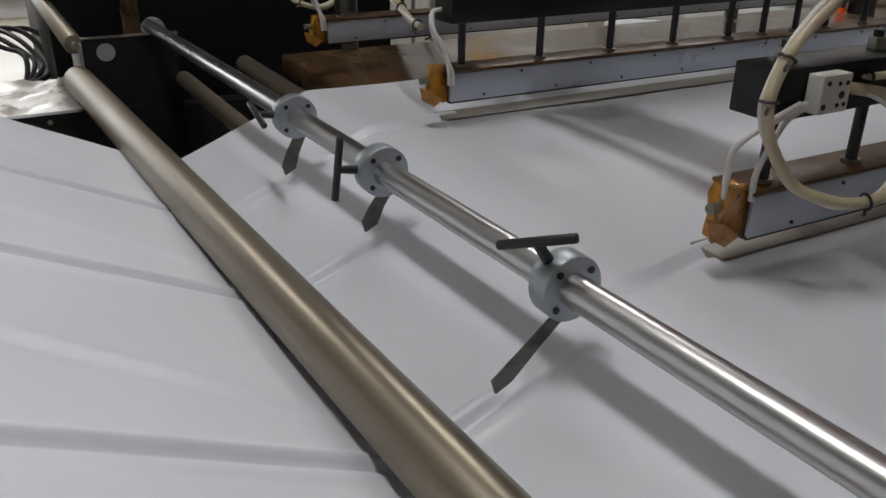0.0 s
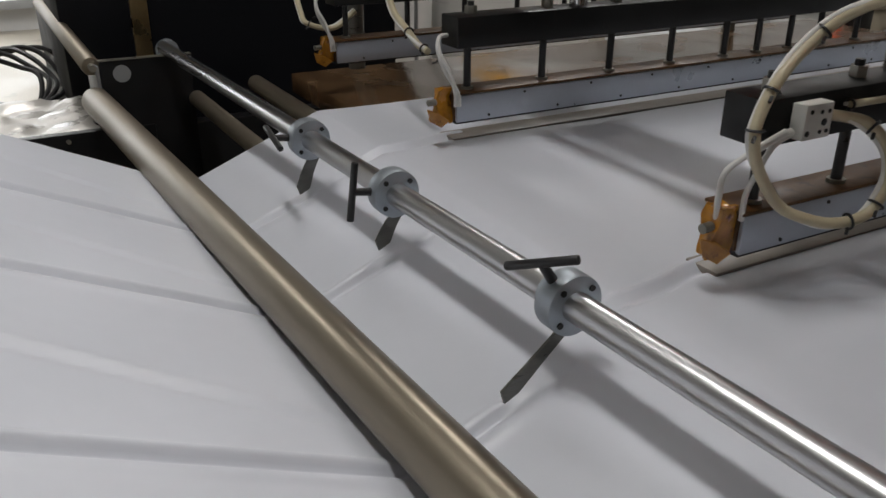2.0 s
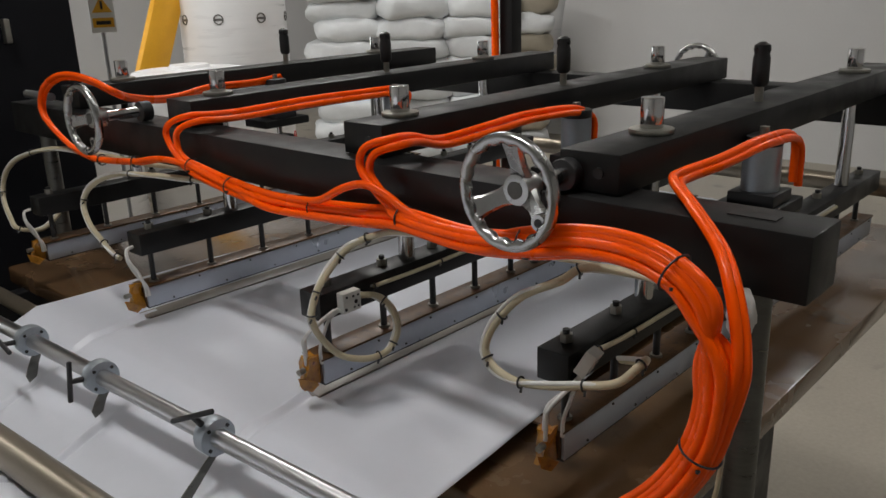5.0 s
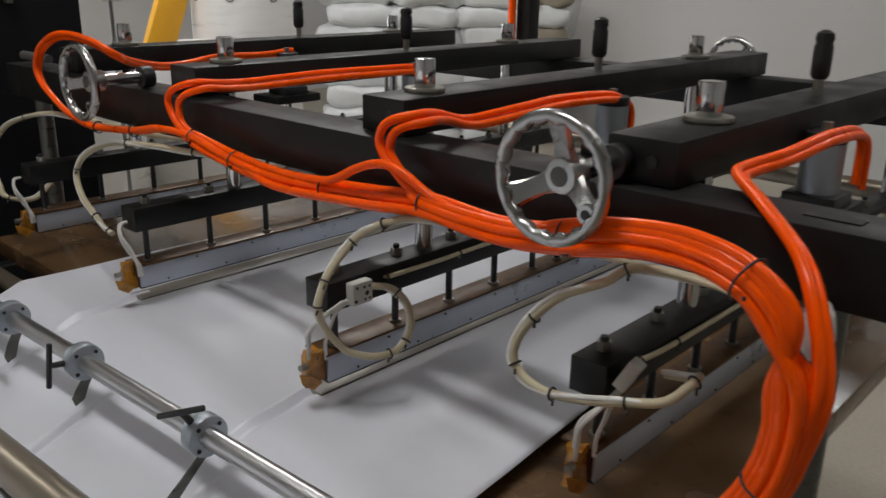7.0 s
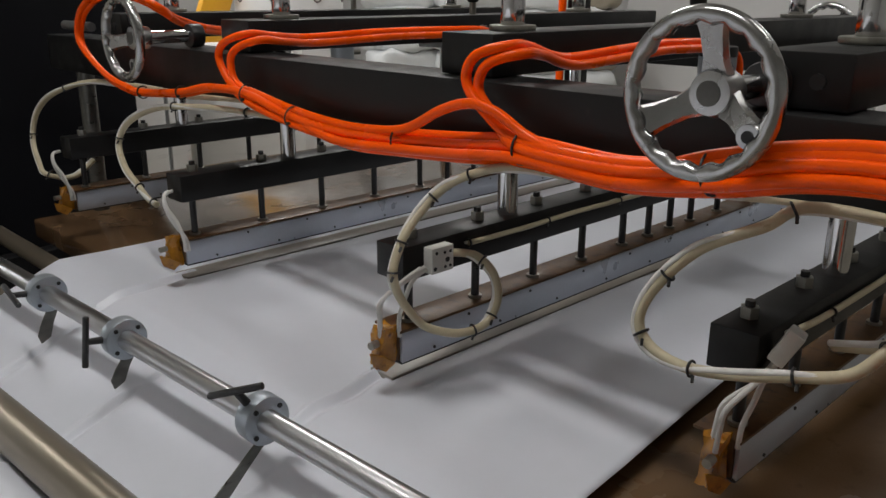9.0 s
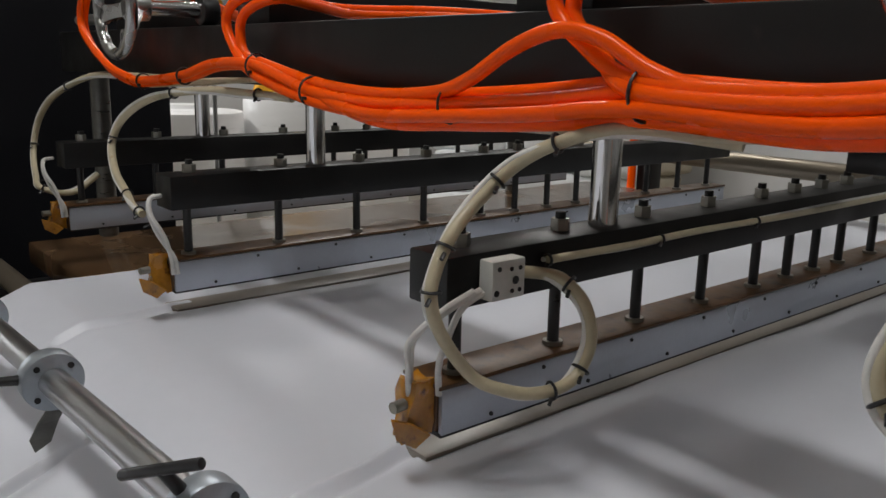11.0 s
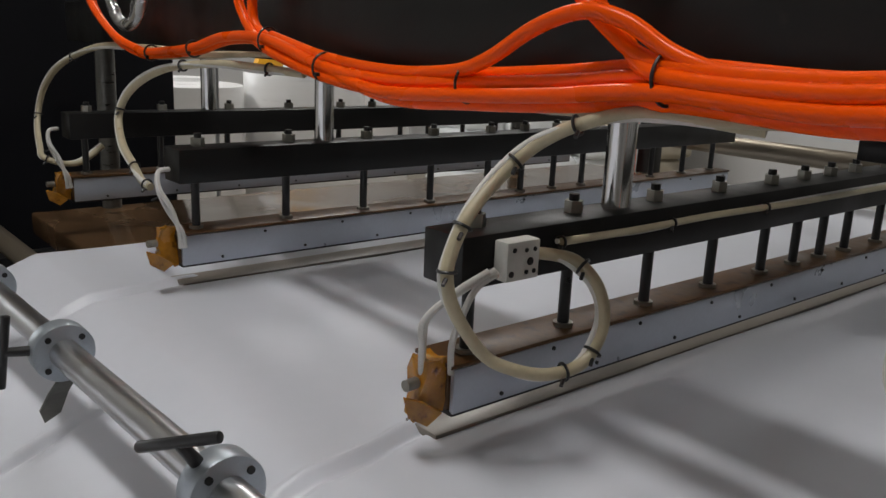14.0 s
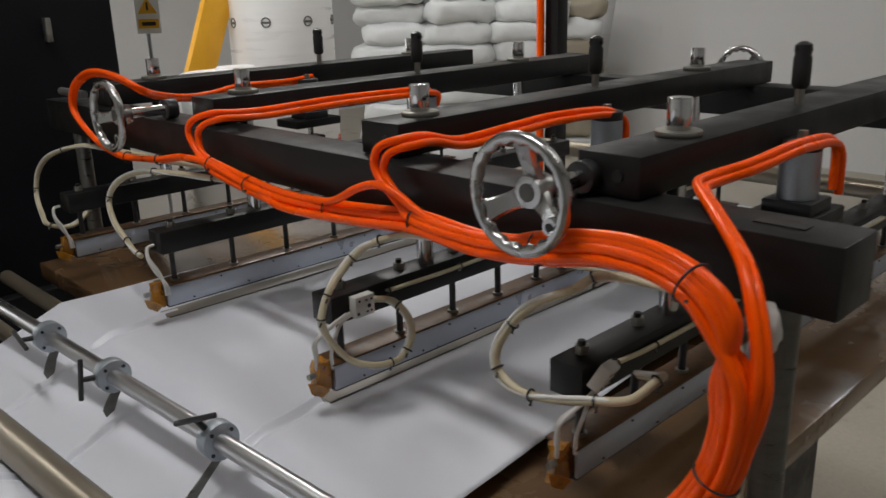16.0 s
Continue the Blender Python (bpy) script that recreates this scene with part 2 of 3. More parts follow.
# ---- the film ----
KNIVES = ((1.181, 0.366), (0.969, 0.370), (0.719, 0.348))


def film_height(x):
    """Height of the film along the machine: down to the roller, up over the crest, then level."""
    low, lx = 0.921, 0.285
    if x < lx - 0.02:
        return low + (lx - 0.02 - x) * 0.475
    if x < lx + 0.02:
        return low - 0.002
    if x < 0.474:
        return low + (x - lx - 0.02) * (WEB_Z - low) / (0.474 - lx - 0.02)
    return WEB_Z


def film_fold(x, y):
    """Fine folds that the blades and the seals leave."""
    z = 0.0
    for k, (ky, kx) in enumerate(KNIVES):
        d = y - ky
        if x < kx + 0.03:
            fade = min(1.0, (kx + 0.03 - x) / 0.03)
            z += fade * (0.0042 * math.exp(-((d - 0.010) / 0.005) ** 2) - 0.0045 * math.exp(-(d / 0.0035) ** 2)
                         + 0.002 * math.exp(-((d + 0.012) / 0.006) ** 2))
        elif x < kx + 0.07:
            z -= 0.002 * math.exp(-(d / 0.004) ** 2)
    for sy in (0.738, 1.180):
        if x > 0.44:
            d = y - sy - 0.012 + 0.10 * (0.56 - min(x, 0.56)) * (1 if x < 0.56 else 0) + 0.003 * math.sin(40 * x)
            z += 0.0046 * math.exp(-((d - 0.012) / 0.0045) ** 2) * (1 if x < 0.60 else 0.3)
            z -= 0.0036 * math.exp(-(d / 0.004) ** 2) * (1 if x < 0.60 else 0.3)
    for cy in (1.234 + 0.33 * (0.25 - x), 0.777 + 0.30 * (0.25 - x), 1.02 + 0.31 * (0.25 - x)):
        if x < 0.25:
            d = y - cy
            h = 0.0026 if cy < 0.95 else 0.0016
            z += h * (math.exp(-((d - 0.009) / 0.006) ** 2) - 1.3 * math.exp(-(d / 0.005) ** 2))
    z += 0.0016 * noise.noise((x * 5, y * 3, 0.3)) + 0.0005 * noise.noise((x * 22, y * 14, 3.1))
    return z


def film_sheet():
    xs = sorted([-0.55 + 0.02 * i for i in range(41)] + [0.262 + 0.006 * i for i in range(5)] + [0.30 + 0.007 * i for i in range(45)]
                + [0.63 + 0.02 * i for i in range(62)])
    ys = []
    y = WEB_Y0
    while y < WEB_Y1:
        ys.append(y)
        near = min(abs(y - k) for k in (1.187, 0.972, 0.716, 0.75, 1.180, 1.26, 0.80, 1.05, 0.82))
        y += 0.0022 if near < 0.03 else 0.009
    ys.append(WEB_Y1)
    def across(x, y):
        """The web narrows a little past the crest."""
        k = max(0.0, min(1.0, (x - 0.48) / 0.5))
        f = (y - WEB_Y0) / (WEB_Y1 - WEB_Y0)
        return y + 0.045 * k * (1 - f) - 0.02 * k * f

    verts = [(x, across(x, y), film_height(x) + film_fold(x, y)) for x in xs for y in ys]
    n = len(ys)
    faces = [(i * n + k, (i + 1) * n + k, (i + 1) * n + k + 1, i * n + k + 1) for i in range(len(xs) - 1) for k in range(n - 1)]
    me = bpy.data.meshes.new("film_web")
    me.from_pydata(verts, [], faces)
    me.materials.append(FILM)
    me.shade_smooth()
    ob = new("film_web", me)
    mod = ob.modifiers.new("thickness", "SOLIDIFY")
    mod.thickness, mod.offset = 0.0006, -1
    return tagged(ob, "white plastic film web drawn under rollers, creased by blades", "plastic film")


film_sheet()


# ---- rollers and slitting shaft ----
def roller(name, a, b, r, mat, label, end_r):
    t = thing(name, label, "roller")
    part("shell", rod(a, b, r, seg=40, bevel=0.002), mat, t)
    d = (Vector(b) - Vector(a)).normalized()
    part("journal", rod(Vector(a) - d * 0.02, Vector(a), end_r, seg=16), NUT, t)
    part("journal", rod(Vector(b), Vector(b) + d * 0.02, end_r, seg=16), NUT, t)
    return t


roller("guide_roller", (0.317, 0.10, 0.9465), (0.2277, 1.79, 0.9465), 0.0232, ROLLER, "brownish anodised guide roller lying on the white film", 0.008)
roller("crest_roller", (0.484, 0.10, 0.9685), (0.476, 1.70, 0.9685), 0.0140, ROLLER, "slim anodised roller under the film crest", 0.006)
roller("lower_roller", (0.414, 0.30, 0.930), (0.396, 1.80, 0.930), 0.0140, ROLLER, "slim anodised roller below the slitting shaft", 0.006)
roller("tie_bar", (0.232, 1.82, 0.998), (0.222, 2.60, 1.01), 0.0155, ROLLER, "dull steel tie bar behind the black side plate", 0.006)

AZ = 1.0225


def shaft_x(y):
    return 0.3965 - 0.042 * (y - 0.7)


shaft = thing("slitting_shaft", "bright ground steel shaft carrying three slitting blades", "shaft")
part("bar", rod((shaft_x(0.02), 0.02, AZ), (shaft_x(1.802), 1.802, AZ), 0.0112, seg=40, bevel=0.002), CHROME, shaft)


def knife_holder(y, handle, lean, tx, tz):
    t = thing("knife_holder", "grey aluminium collar with black clamp lever and blade", "knife holder", (shaft_x(y), y, AZ), "blade collars on the shaft")
    bm = rod((0, 0.0, 0), (0, 0.018, 0), 0.0228, seg=48, bevel=0.0015)
    part("collar", bm, ALU, t)
    part("boss", rod((0, 0.016, 0), (0, 0.026, 0), 0.0165, seg=32, bevel=0.001), ALU, t)
    for w in (42, 132, 222, 312):
        bx, bz = 0.0172 * math.cos(radians(w)), 0.0172 * math.sin(radians(w))
        part("bolt", rod((bx, -0.0012, bz), (bx, 0.004, bz), 0.0024, seg=10), SCREW, t)
    w = radians(handle)
    d = Vector((math.cos(w), 0, math.sin(w)))
    o = Vector((0, 0.012, 0))
    part("stem", rod(o + d * 0.020, o + d * 0.041, 0.0042, 0.0034, seg=12), BLACKPLASTIC, t)
    across = Matrix.Rotation(lean, 3, d) @ Vector((0, 1, 0))
    p = o + d * 0.040
    part("lever", rod(p - across * 0.028, p + across * 0.028, 0.0034, seg=12, bevel=0.0012), BLACKPLASTIC, t, "black T-shaped clamp lever")
    bm = bmesh.new()
    outline = [(0.002, -0.018), (0.017, -0.015), (tx * 0.55 + 0.012, tz * 0.62), (tx + 0.012, tz + 0.006), (tx, tz), (tx - 0.003, tz + 0.010), (tx * 0.55 - 0.003, tz * 0.62)]
    front = [bm.verts.new((x, 0.012, z)) for x, z in outline]
    back = [bm.verts.new((x, 0.0145, z)) for x, z in outline]
    bm.faces.new(front)
    bm.faces.new(back[::-1])
    for k in range(len(outline)):
        q = (k + 1) % len(outline)
        bm.faces.new((front[k], back[k], back[q], front[q]))
    part("blade", bm, BLADE, t, "grey hooked slitting blade", smooth=False)
    return t


knife_holder(1.160, 172, -0.2, -0.013, -0.066)
knife_holder(0.959, 172, 1.6, -0.015, -0.058)
knife_holder(0.704, 124, 0.6, -0.047, -0.071)

plate = thing("side_plate", "black folded steel plate that holds the shaft end", "side plate")
bm = box((0.243, 1.803, 0.55), (0.393, 1.809, 1.008), 0.001)
part("plate", bm, BLACK, plate)
part("top_edge", box((0.241, 1.800, 1.008), (0.395, 1.812, 1.010)), NUT, plate, "thin zinc-grey top edge")
part("flange", box((0.236, 1.806, 0.90), (0.242, 1.93, 1.000), 0.001), GREY, plate)
part("hole_ring", rod((0.277, 1.8012, 0.985), (0.277, 1.8026, 0.985), 0.0145, seg=28), GREY, plate, "pale round hole")
part("clamp_ring", rod((0.360, 1.815, 1.014), (0.360, 1.83, 1.014), 0.019, seg=28, bevel=0.002), ALU, plate)

# ---- black cabinet behind ----
cab = thing("control_cabinet", "tall black painted machine cabinet behind the rollers", "cabinet")
part("body", box((0.225, 2.20, 0.0), (0.985, 2.85, 2.6), 0.006), CABINET, cab)
part("strip", box((0.365, 2.186, 0.6), (0.40, 2.199, 2.5), 0.002), BRASS, cab, "dull brass vertical strip")
part("handle", box((0.80, 2.175, 1.40), (0.815, 2.20, 1.46), 0.003), NUT, cab, "small steel handle")

# ---- upper frame ----
RAIL_TOP = 1.300
BARS = (1.566, 1.172, 0.731, 0.391)
frame_ob = thing("upper_frame", "black steel frame of rails and cross bars above the film", "machine frame")
part("front_rail", box((0.645, 0.158, 1.238), (0.715, 1.808, RAIL_TOP), 0.002), BLACKRAIL, frame_ob)
part("rail_end", box((0.648, 1.8085, 1.240), (0.712, 1.815, RAIL_TOP - 0.002), 0.001), DARKGREY, frame_ob)
part("rear_rail", box((1.60, 0.158, 1.238), (1.665, 1.808, RAIL_TOP), 0.002), BLACKRAIL, frame_ob)
for y in BARS:
    part("cross_bar", box((0.668, y - 0.036, RAIL_TOP + 0.001), (1.675, y + 0.036, RAIL_TOP + 0.043), 0.002), BLACKRAIL, frame_ob)
    part("socket", rod((0.666, y - 0.012, RAIL_TOP + 0.022), (0.669, y - 0.012, RAIL_TOP + 0.022), 0.006, seg=12), SCREW, frame_ob)
part("slot", box((0.672, 0.20, RAIL_TOP), (0.688, 0.245, RAIL_TOP + 0.0012)), SCREW, frame_ob)


def pillar(x, y):
    t = thing("frame_pillar", "grey steel pillar carrying the upper frame", "pillar", (x, y, 0), "frame pillars")
    part("column", rod((0, 0, 0.30), (0, 0, 1.238), 0.0155, seg=24), BLADE, t)
    part("foot_plate", box((-0.03, -0.03, 0.29), (0.03, 0.03, 0.30), 0.002), BLACK, t)
    return t


for px, py in ((0.680, 1.735), (0.680, 0.215), (1.63, 1.735), (1.63, 0.215)):
    pillar(px, py)


# ---- seal bars ----
BAR_Z = 1.019


def seal_bar(x0, y, length, rods, cable):
    t = thing("seal_bar", "heated sealing bar with black beam over the film", "sealing bar", (x0, y, BAR_Z), "sealing bars")
    L = length
    part("bar_core", box((-0.012, -0.010, 0.002), (L, 0.016, 0.0335), 0.001), BROWNTOP, t, "browned metal bar core")
    part("face_plate", box((-0.010, -0.0145, 0.0), (L, -0.0105, 0.0325), 0.0006), BARFACE, t, "pale bluish metal face plate")
    part("bottom_lip", box((-0.010, -0.0135, -0.0022), (L, 0.014, 0.0018), 0.0004), SCREW, t, "thin dark lower edge")
    part("top_strip", box((-0.014, -0.0165, 0.0338), (L, 0.024, 0.0368), 0.0005), BROWNTOP, t, "brown stained top strip")
    n = int(L / 0.052)
    for k in range(n):
        sx = 0.035 + k * 0.052
        for sz in ((0.028,) if k % 2 else (0.005,)):
            part("screw", rod((sx, -0.0158, sz), (sx, -0.0140, sz), 0.0016, seg=8), SCREW, t)
    part("beam", box((-0.013, -0.020, 0.089), (L, 0.020, 0.125), 0.0015), BLACKRAIL, t, "black square beam")
    for k, rx in enumerate(rods):
        part("spacer", rod((rx, 0.0, 0.0368), (rx, 0.0, 0.089), 0.0046, seg=14), BLACKPLASTIC, t, "black threaded spacer")
        part("foot", rod((rx, 0.0, 0.0368), (rx, 0.0, 0.0400), 0.0078, seg=14), NUT, t)
        nut = part("nut", rod((rx + 0.006, 0.004, 0.125), (rx + 0.006, 0.004, 0.134), 0.0074, hexa=True), NUT, t, "zinc hexagon nut")
        part("stud", rod((rx + 0.006, 0.004, 0.134), (rx + 0.006, 0.004, 0.139), 0.0040, seg=10), SCREW, nut)
    # taped end
    bm = box((-0.033, -0.010, 0.001), (-0.0125, 0.010, 0.040))
    bmesh.ops.subdivide_edges(bm, edges=bm.edges[:], cuts=4, use_grid_fill=True)
    for v in bm.verts:
        v.co.x += 0.010 * (v.co.z - 0.02) / 0.05 if v.co.x < -0.026 else 0.0
        v.co.y *= 0.75 + 0.25 * math.sin(v.co.z * 90 + y * 7)
        v.co += 0.0042 * noise.noise_vector(v.co * 70 + Vector((y * 3, 0, 0))) + 0.0018 * noise.noise_vector(v.co * 240)
    part("tape_end", bm, KAPTON, t, "crumpled amber heat tape")
    bm = bmesh.new()
    flap = [bm.verts.new(p) for p in ((-0.046, -0.006, 0.018), (-0.034, -0.012, 0.014), (-0.020, -0.015, 0.004), (-0.030, -0.012, -0.004), (-0.043, -0.008, 0.004))]
    bm.faces.new(flap)
    r = bmesh.ops.extrude_face_region(bm, geom=bm.faces[:])
    bmesh.ops.translate(bm, verts=[v for v in r["geom"] if isinstance(v, bmesh.types.BMVert)], vec=(0.001, 0.0015, 0.0005))
    part("tape_flap", bm, KAPTON, t, "loose torn tape flap")
    part("clamp_screw", rod((-0.044, -0.005, 0.026), (-0.034, -0.004, 0.026), 0.0040, seg=12), NUT, t, "bright screw head")
    for k, (dx, dy) in enumerate(((-0.030, -0.004), (-0.024, 0.002), (-0.012, -0.013)) if cable else ()):
        part("heater_wire", tube([(dx, dy, 0.030), (dx - 0.003, dy - 0.003, 0.052), (dx - 0.006 + 0.003 * k, dy - 0.008, 0.072), (dx + 0.010, -0.024, 0.092), (dx + 0.034, -0.0265, 0.102)], 0.0023, 6, 8),
             WHITEWIRE, t, "white heat-proof wire")
    return t


RODS_A = [0.012, 0.112, 0.213, 0.309, 0.400, 0.464, 0.521, 0.579, 0.66, 0.76, 0.87, 0.98]
RODS_B = [0.012, 0.122, 0.231, 0.338, 0.441, 0.508, 0.576, 0.642, 0.73, 0.82, 0.91, 1.00]
BAR_X = (0.579, 0.572, 0.575, 0.620)
for x0, y, rods, wired in zip(BAR_X, BARS, (RODS_B, RODS_B, RODS_A, RODS_A), (False, False, True, True)):
    seal_bar(x0, y, 1.04, rods, wired)


# Added opaque strip on the film, for the tone of the pad showing through.
def film_over_pad(y):
    bm = box((0.572, y + 0.010, WEB_Z - 0.004), (1.62, y + 0.046, WEB_Z + 0.0024), 0.0010)
    solid("film_over_pad", bm, FILM_OVER_PAD, "beige strip standing in for film darkened by a pad below", "cloth strip", "cloth strips on the film")


for y in BARS[1:3]:
    film_over_pad(y)


def guide_post(x, y):
    t = thing("guide_post", "polished steel guide post with cap over the cross bar", "guide post", (x, y, 0), "guide posts")
    part("post", rod((0, 0, BAR_Z + 0.125), (0, 0, 1.30), 0.0114, seg=32), POSTSTEEL, t)
    part("flange", rod((0, 0, RAIL_TOP + 0.043), (0, 0, RAIL_TOP + 0.049), 0.025, seg=32, bevel=0.001), NUT, t)
    part("cap", rod((0, 0, RAIL_TOP + 0.049), (0, 0, RAIL_TOP + 0.083), 0.0130, seg=32, bevel=0.0012), POSTSTEEL, t)
    return t


for y, near in zip(BARS, (0.780, 0.745, 0.738, 0.795)):
    for gx in (near, near + 0.70):
        guide_post(gx, y)


def adjuster_knob(x, y):
    t = thing("adjuster_knob", "black ribbed grip on a steel adjusting stem", "knob", (x, y, RAIL_TOP + 0.043), "adjuster knobs")
    part("stem", rod((0, 0, 0), (0, 0, 0.022), 0.006, seg=16), NUT, t)
    bm = lathe([(0.0085, 0.020), (0.0115, 0.025), (0.0115, 0.058), (0.0098, 0.063), (0.0115, 0.068), (0.0105, 0.075), (0.004, 0.079)], 20)
    part("grip", bm, BLACKPLASTIC, t)
    return t


for kx, y in ((1.19, BARS[0]), (1.14, BARS[1]), (1.12, BARS[2]), (1.09, BARS[3])):
    adjuster_knob(kx, y)


def air_cylinder(x, y):
    t = thing("air_cylinder", "grey aluminium air cylinder with hose fittings", "air cylinder", (x, y, 0), "air cylinders")
    part("bracket", box((-0.06, -0.035, 1.215), (0.06, 0.045, 1.232), 0.002), BLACKRAIL, t, "black mounting plate")
    part("base", box((-0.030, -0.030, 1.232), (0.030, 0.030, 1.248), 0.002), BLACKPLASTIC, t)
    part("barrel", rod((0, 0, 1.248), (0, 0, 1.305), 0.0235, seg=32), ALU, t)
    part("cap", rod((0, 0, 1.305), (0, 0, 1.318), 0.0240, seg=32, bevel=0.002), BLACKPLASTIC, t)
    part("fitting", rod((0.0, 0, 1.318), (0.0, 0, 1.328), 0.006, seg=12), NUT, t)
    part("fitting", rod((0.020, -0.004, 1.262), (0.038, -0.008, 1.262), 0.005, seg=12), NUT, t)
    part("piston_rod", rod((0, 0, 1.17), (0, 0, 1.215), 0.006, seg=16), POSTSTEEL, t)
    part("coupling", box((-0.025, -0.02, 1.172), (0.025, 0.02, 1.192), 0.002), BLACKPLASTIC, t)
    return t


for cx, y in ((1.10, BARS[0]), (1.09, BARS[1]), (1.05, BARS[2]), (0.985, BARS[3] + 0.02)):
    air_cylinder(cx, y - 0.073)


def handwheel(x, y, z, spin, group):
    t = thing("handwheel", "shiny three-spoke cast aluminium handwheel on a shaft", "handwheel", (x, y, z), group)
    R = 0.0525
    bm = bmesh.new()
    seg, ring = 64, 12
    verts = []
    for i in range(seg):
        w = 2 * math.pi * i / seg
        inner = 0.0016 * math.sin(w * 18)
        row = []
        for k in range(ring):
            q = 2 * math.pi * k / ring
            rr = R + 0.0062 * math.cos(q) + (inner if math.cos(q) < -0.3 else 0)
            row.append(bm.verts.new((0.0065 * math.sin(q), rr * math.cos(w), rr * math.sin(w))))
        verts.append(row)
    for i in range(seg):
        for k in range(ring):
            bm.faces.new((verts[i][k], verts[i][(k + 1) % ring], verts[(i + 1) % seg][(k + 1) % ring], verts[(i + 1) % seg][k]))
    part("rim", bm, CASTALU, t)
    part("hub", lathe([(0.010, 0.011), (0.0150, 0.012), (0.0175, 0.022), (0.0150, 0.036), (0.010, 0.037)], 32, "x"), CASTALU, t)
    part("bore", rod((0.0102, 0, 0), (0.0118, 0, 0), 0.0088, seg=24), DARKGREY, t, "dark shaft end in the hub")
    for k in range(3):
        w = radians(spin + 120 * k)
        bm = bmesh.new()
        rows = []
        for s, (r, half, dep) in enumerate(((0.013, 0.0118, 0.006), (0.023, 0.0090, 0.005), (0.038, 0.0098, 0.0045), (0.0505, 0.0127, 0.0042))):
            rows.append([bm.verts.new((dx * dep + 0.003 + 0.018 * (1 - (r - 0.013) / 0.0375), half * sy, r)) for dx, sy in ((-1, -0.8), (-1, 0.8), (0, 1), (1, 0.8), (1, -0.8), (0, -1))])
        for a, b in zip(rows, rows[1:]):
            for q in range(6):
                bm.faces.new((a[q], a[(q + 1) % 6], b[(q + 1) % 6], b[q]))
        bm.faces.new(rows[0][::-1])
        bm.faces.new(rows[-1])
        bm.transform(Matrix.Rotation(w, 4, "X"))
        spoke = part("spoke", bm, CASTALU, t)
        if k == 1:
            bm = lathe([(0.0035, -0.005), (0.008, -0.005), (0.0085, 0.0), (0.008, 0.006), (0.0035, 0.006)], 20, "x")
            bm.transform(Matrix.Rotation(w, 4, "X") @ Matrix.Translation((0.002, 0, 0.044)))
            boss = part("grip_boss", bm, CASTALU, spoke)
            part("grip_hole", moved(rod((-0.0056, 0, 0), (-0.0048, 0, 0), 0.0042, seg=16), Matrix.Rotation(w, 4, "X") @ Matrix.Translation((0.002, 0, 0.044))), SCREW, spoke)
    return t


wheel_a = handwheel(0.564, 0.414, 1.318, 2, "handwheels on the frame")
wheel_b = handwheel(0.556, 1.276, 1.318, 20, "handwheels on the frame")
wheel_c = handwheel(1.76, 0.806, 1.306, 40, "handwheels on the frame")
for w, a, b in ((wheel_a, 0.034, 0.105), (wheel_b, 0.034, 0.113), (wheel_c, -0.10, -0.010)):
    part("shaft", rod((a, 0, 0), (b, 0, 0), 0.009, seg=20), POSTSTEEL, w)
    part("bearing", rod((b - 0.016, 0, 0), (b + 0.004, 0, 0), 0.017, seg=24, bevel=0.002), BLACKPLASTIC, w)
spindle = solid("side_spindle", rod((0.664, 1.6415, 1.318), (0.664, 1.76, 1.318), 0.008, seg=16), CHROME, "short steel spindle in the cross bar side", "spindle")
lever = thing("clamp_lever", "short chrome clamp lever with black boss on the frame", "lever")
part("arm", rod((0.86, 1.148, 1.318), (0.955, 1.148, 1.318), 0.006, seg=16), POSTSTEEL, lever)
part("boss", rod((0.955, 1.153, 1.318), (0.985, 1.153, 1.318), 0.012, seg=20, bevel=0.002), BLACKPLASTIC, lever)
roller("exit_roller", (1.82, 0.10, 1.075), (1.82, 1.75, 1.075), 0.020, ROLLER, "pale steel exit roller past the sealing table", 0.008)

# ---- orange air hoses ----
TRUNK = [(0.610, 1.345, 1.233), (0.615, 1.234, 1.242), (0.614, 1.150, 1.256), (0.612, 1.056, 1.256), (0.619, 0.968, 1.236),
         (0.616, 0.870, 1.230), (0.616, 0.773, 1.234), (0.616, 0.690, 1.240), (0.614, 0.606, 1.248), (0.604, 0.500, 1.246), (0.596, 0.415, 1.258),
         (0.586, 0.346, 1.275), (0.572, 0.284, 1.282), (0.562, 0.238, 1.274), (0.558, 0.210, 1.250), (0.557, 0.194, 1.210),
         (0.555, 0.191, 1.170), (0.553, 0.201, 1.124), (0.549, 0.230, 1.072), (0.545, 0.285, 1.010), (0.53, 0.34, 0.92), (0.52, 0.36, 0.80)]
LOOP1 = [(1.12, 1.500, 1.322), (1.04, 1.493, 1.318), (0.92, 1.471, 1.322), (0.82, 1.425, 1.318), (0.74, 1.377, 1.324), (0.66, 1.316, 1.341), (0.612, 1.272, 1.358), (0.600, 1.316, 1.374), (0.600, 1.396, 1.380), (0.600, 1.465, 1.372),
         (0.600, 1.526, 1.343), (0.600, 1.537, 1.299), (0.602, 1.458, 1.255), (0.606, 1.390, 1.239)]
LOOP2 = [(1.10, 1.095, 1.292), (1.095, 1.090, 1.316), (1.00, 1.088, 1.320), (0.87, 1.098, 1.320), (0.75, 1.107, 1.316), (0.68, 1.085, 1.321), (0.638, 1.080, 1.325), (0.620, 1.108, 1.314), (0.618, 1.122, 1.294), (0.617, 1.098, 1.266)]
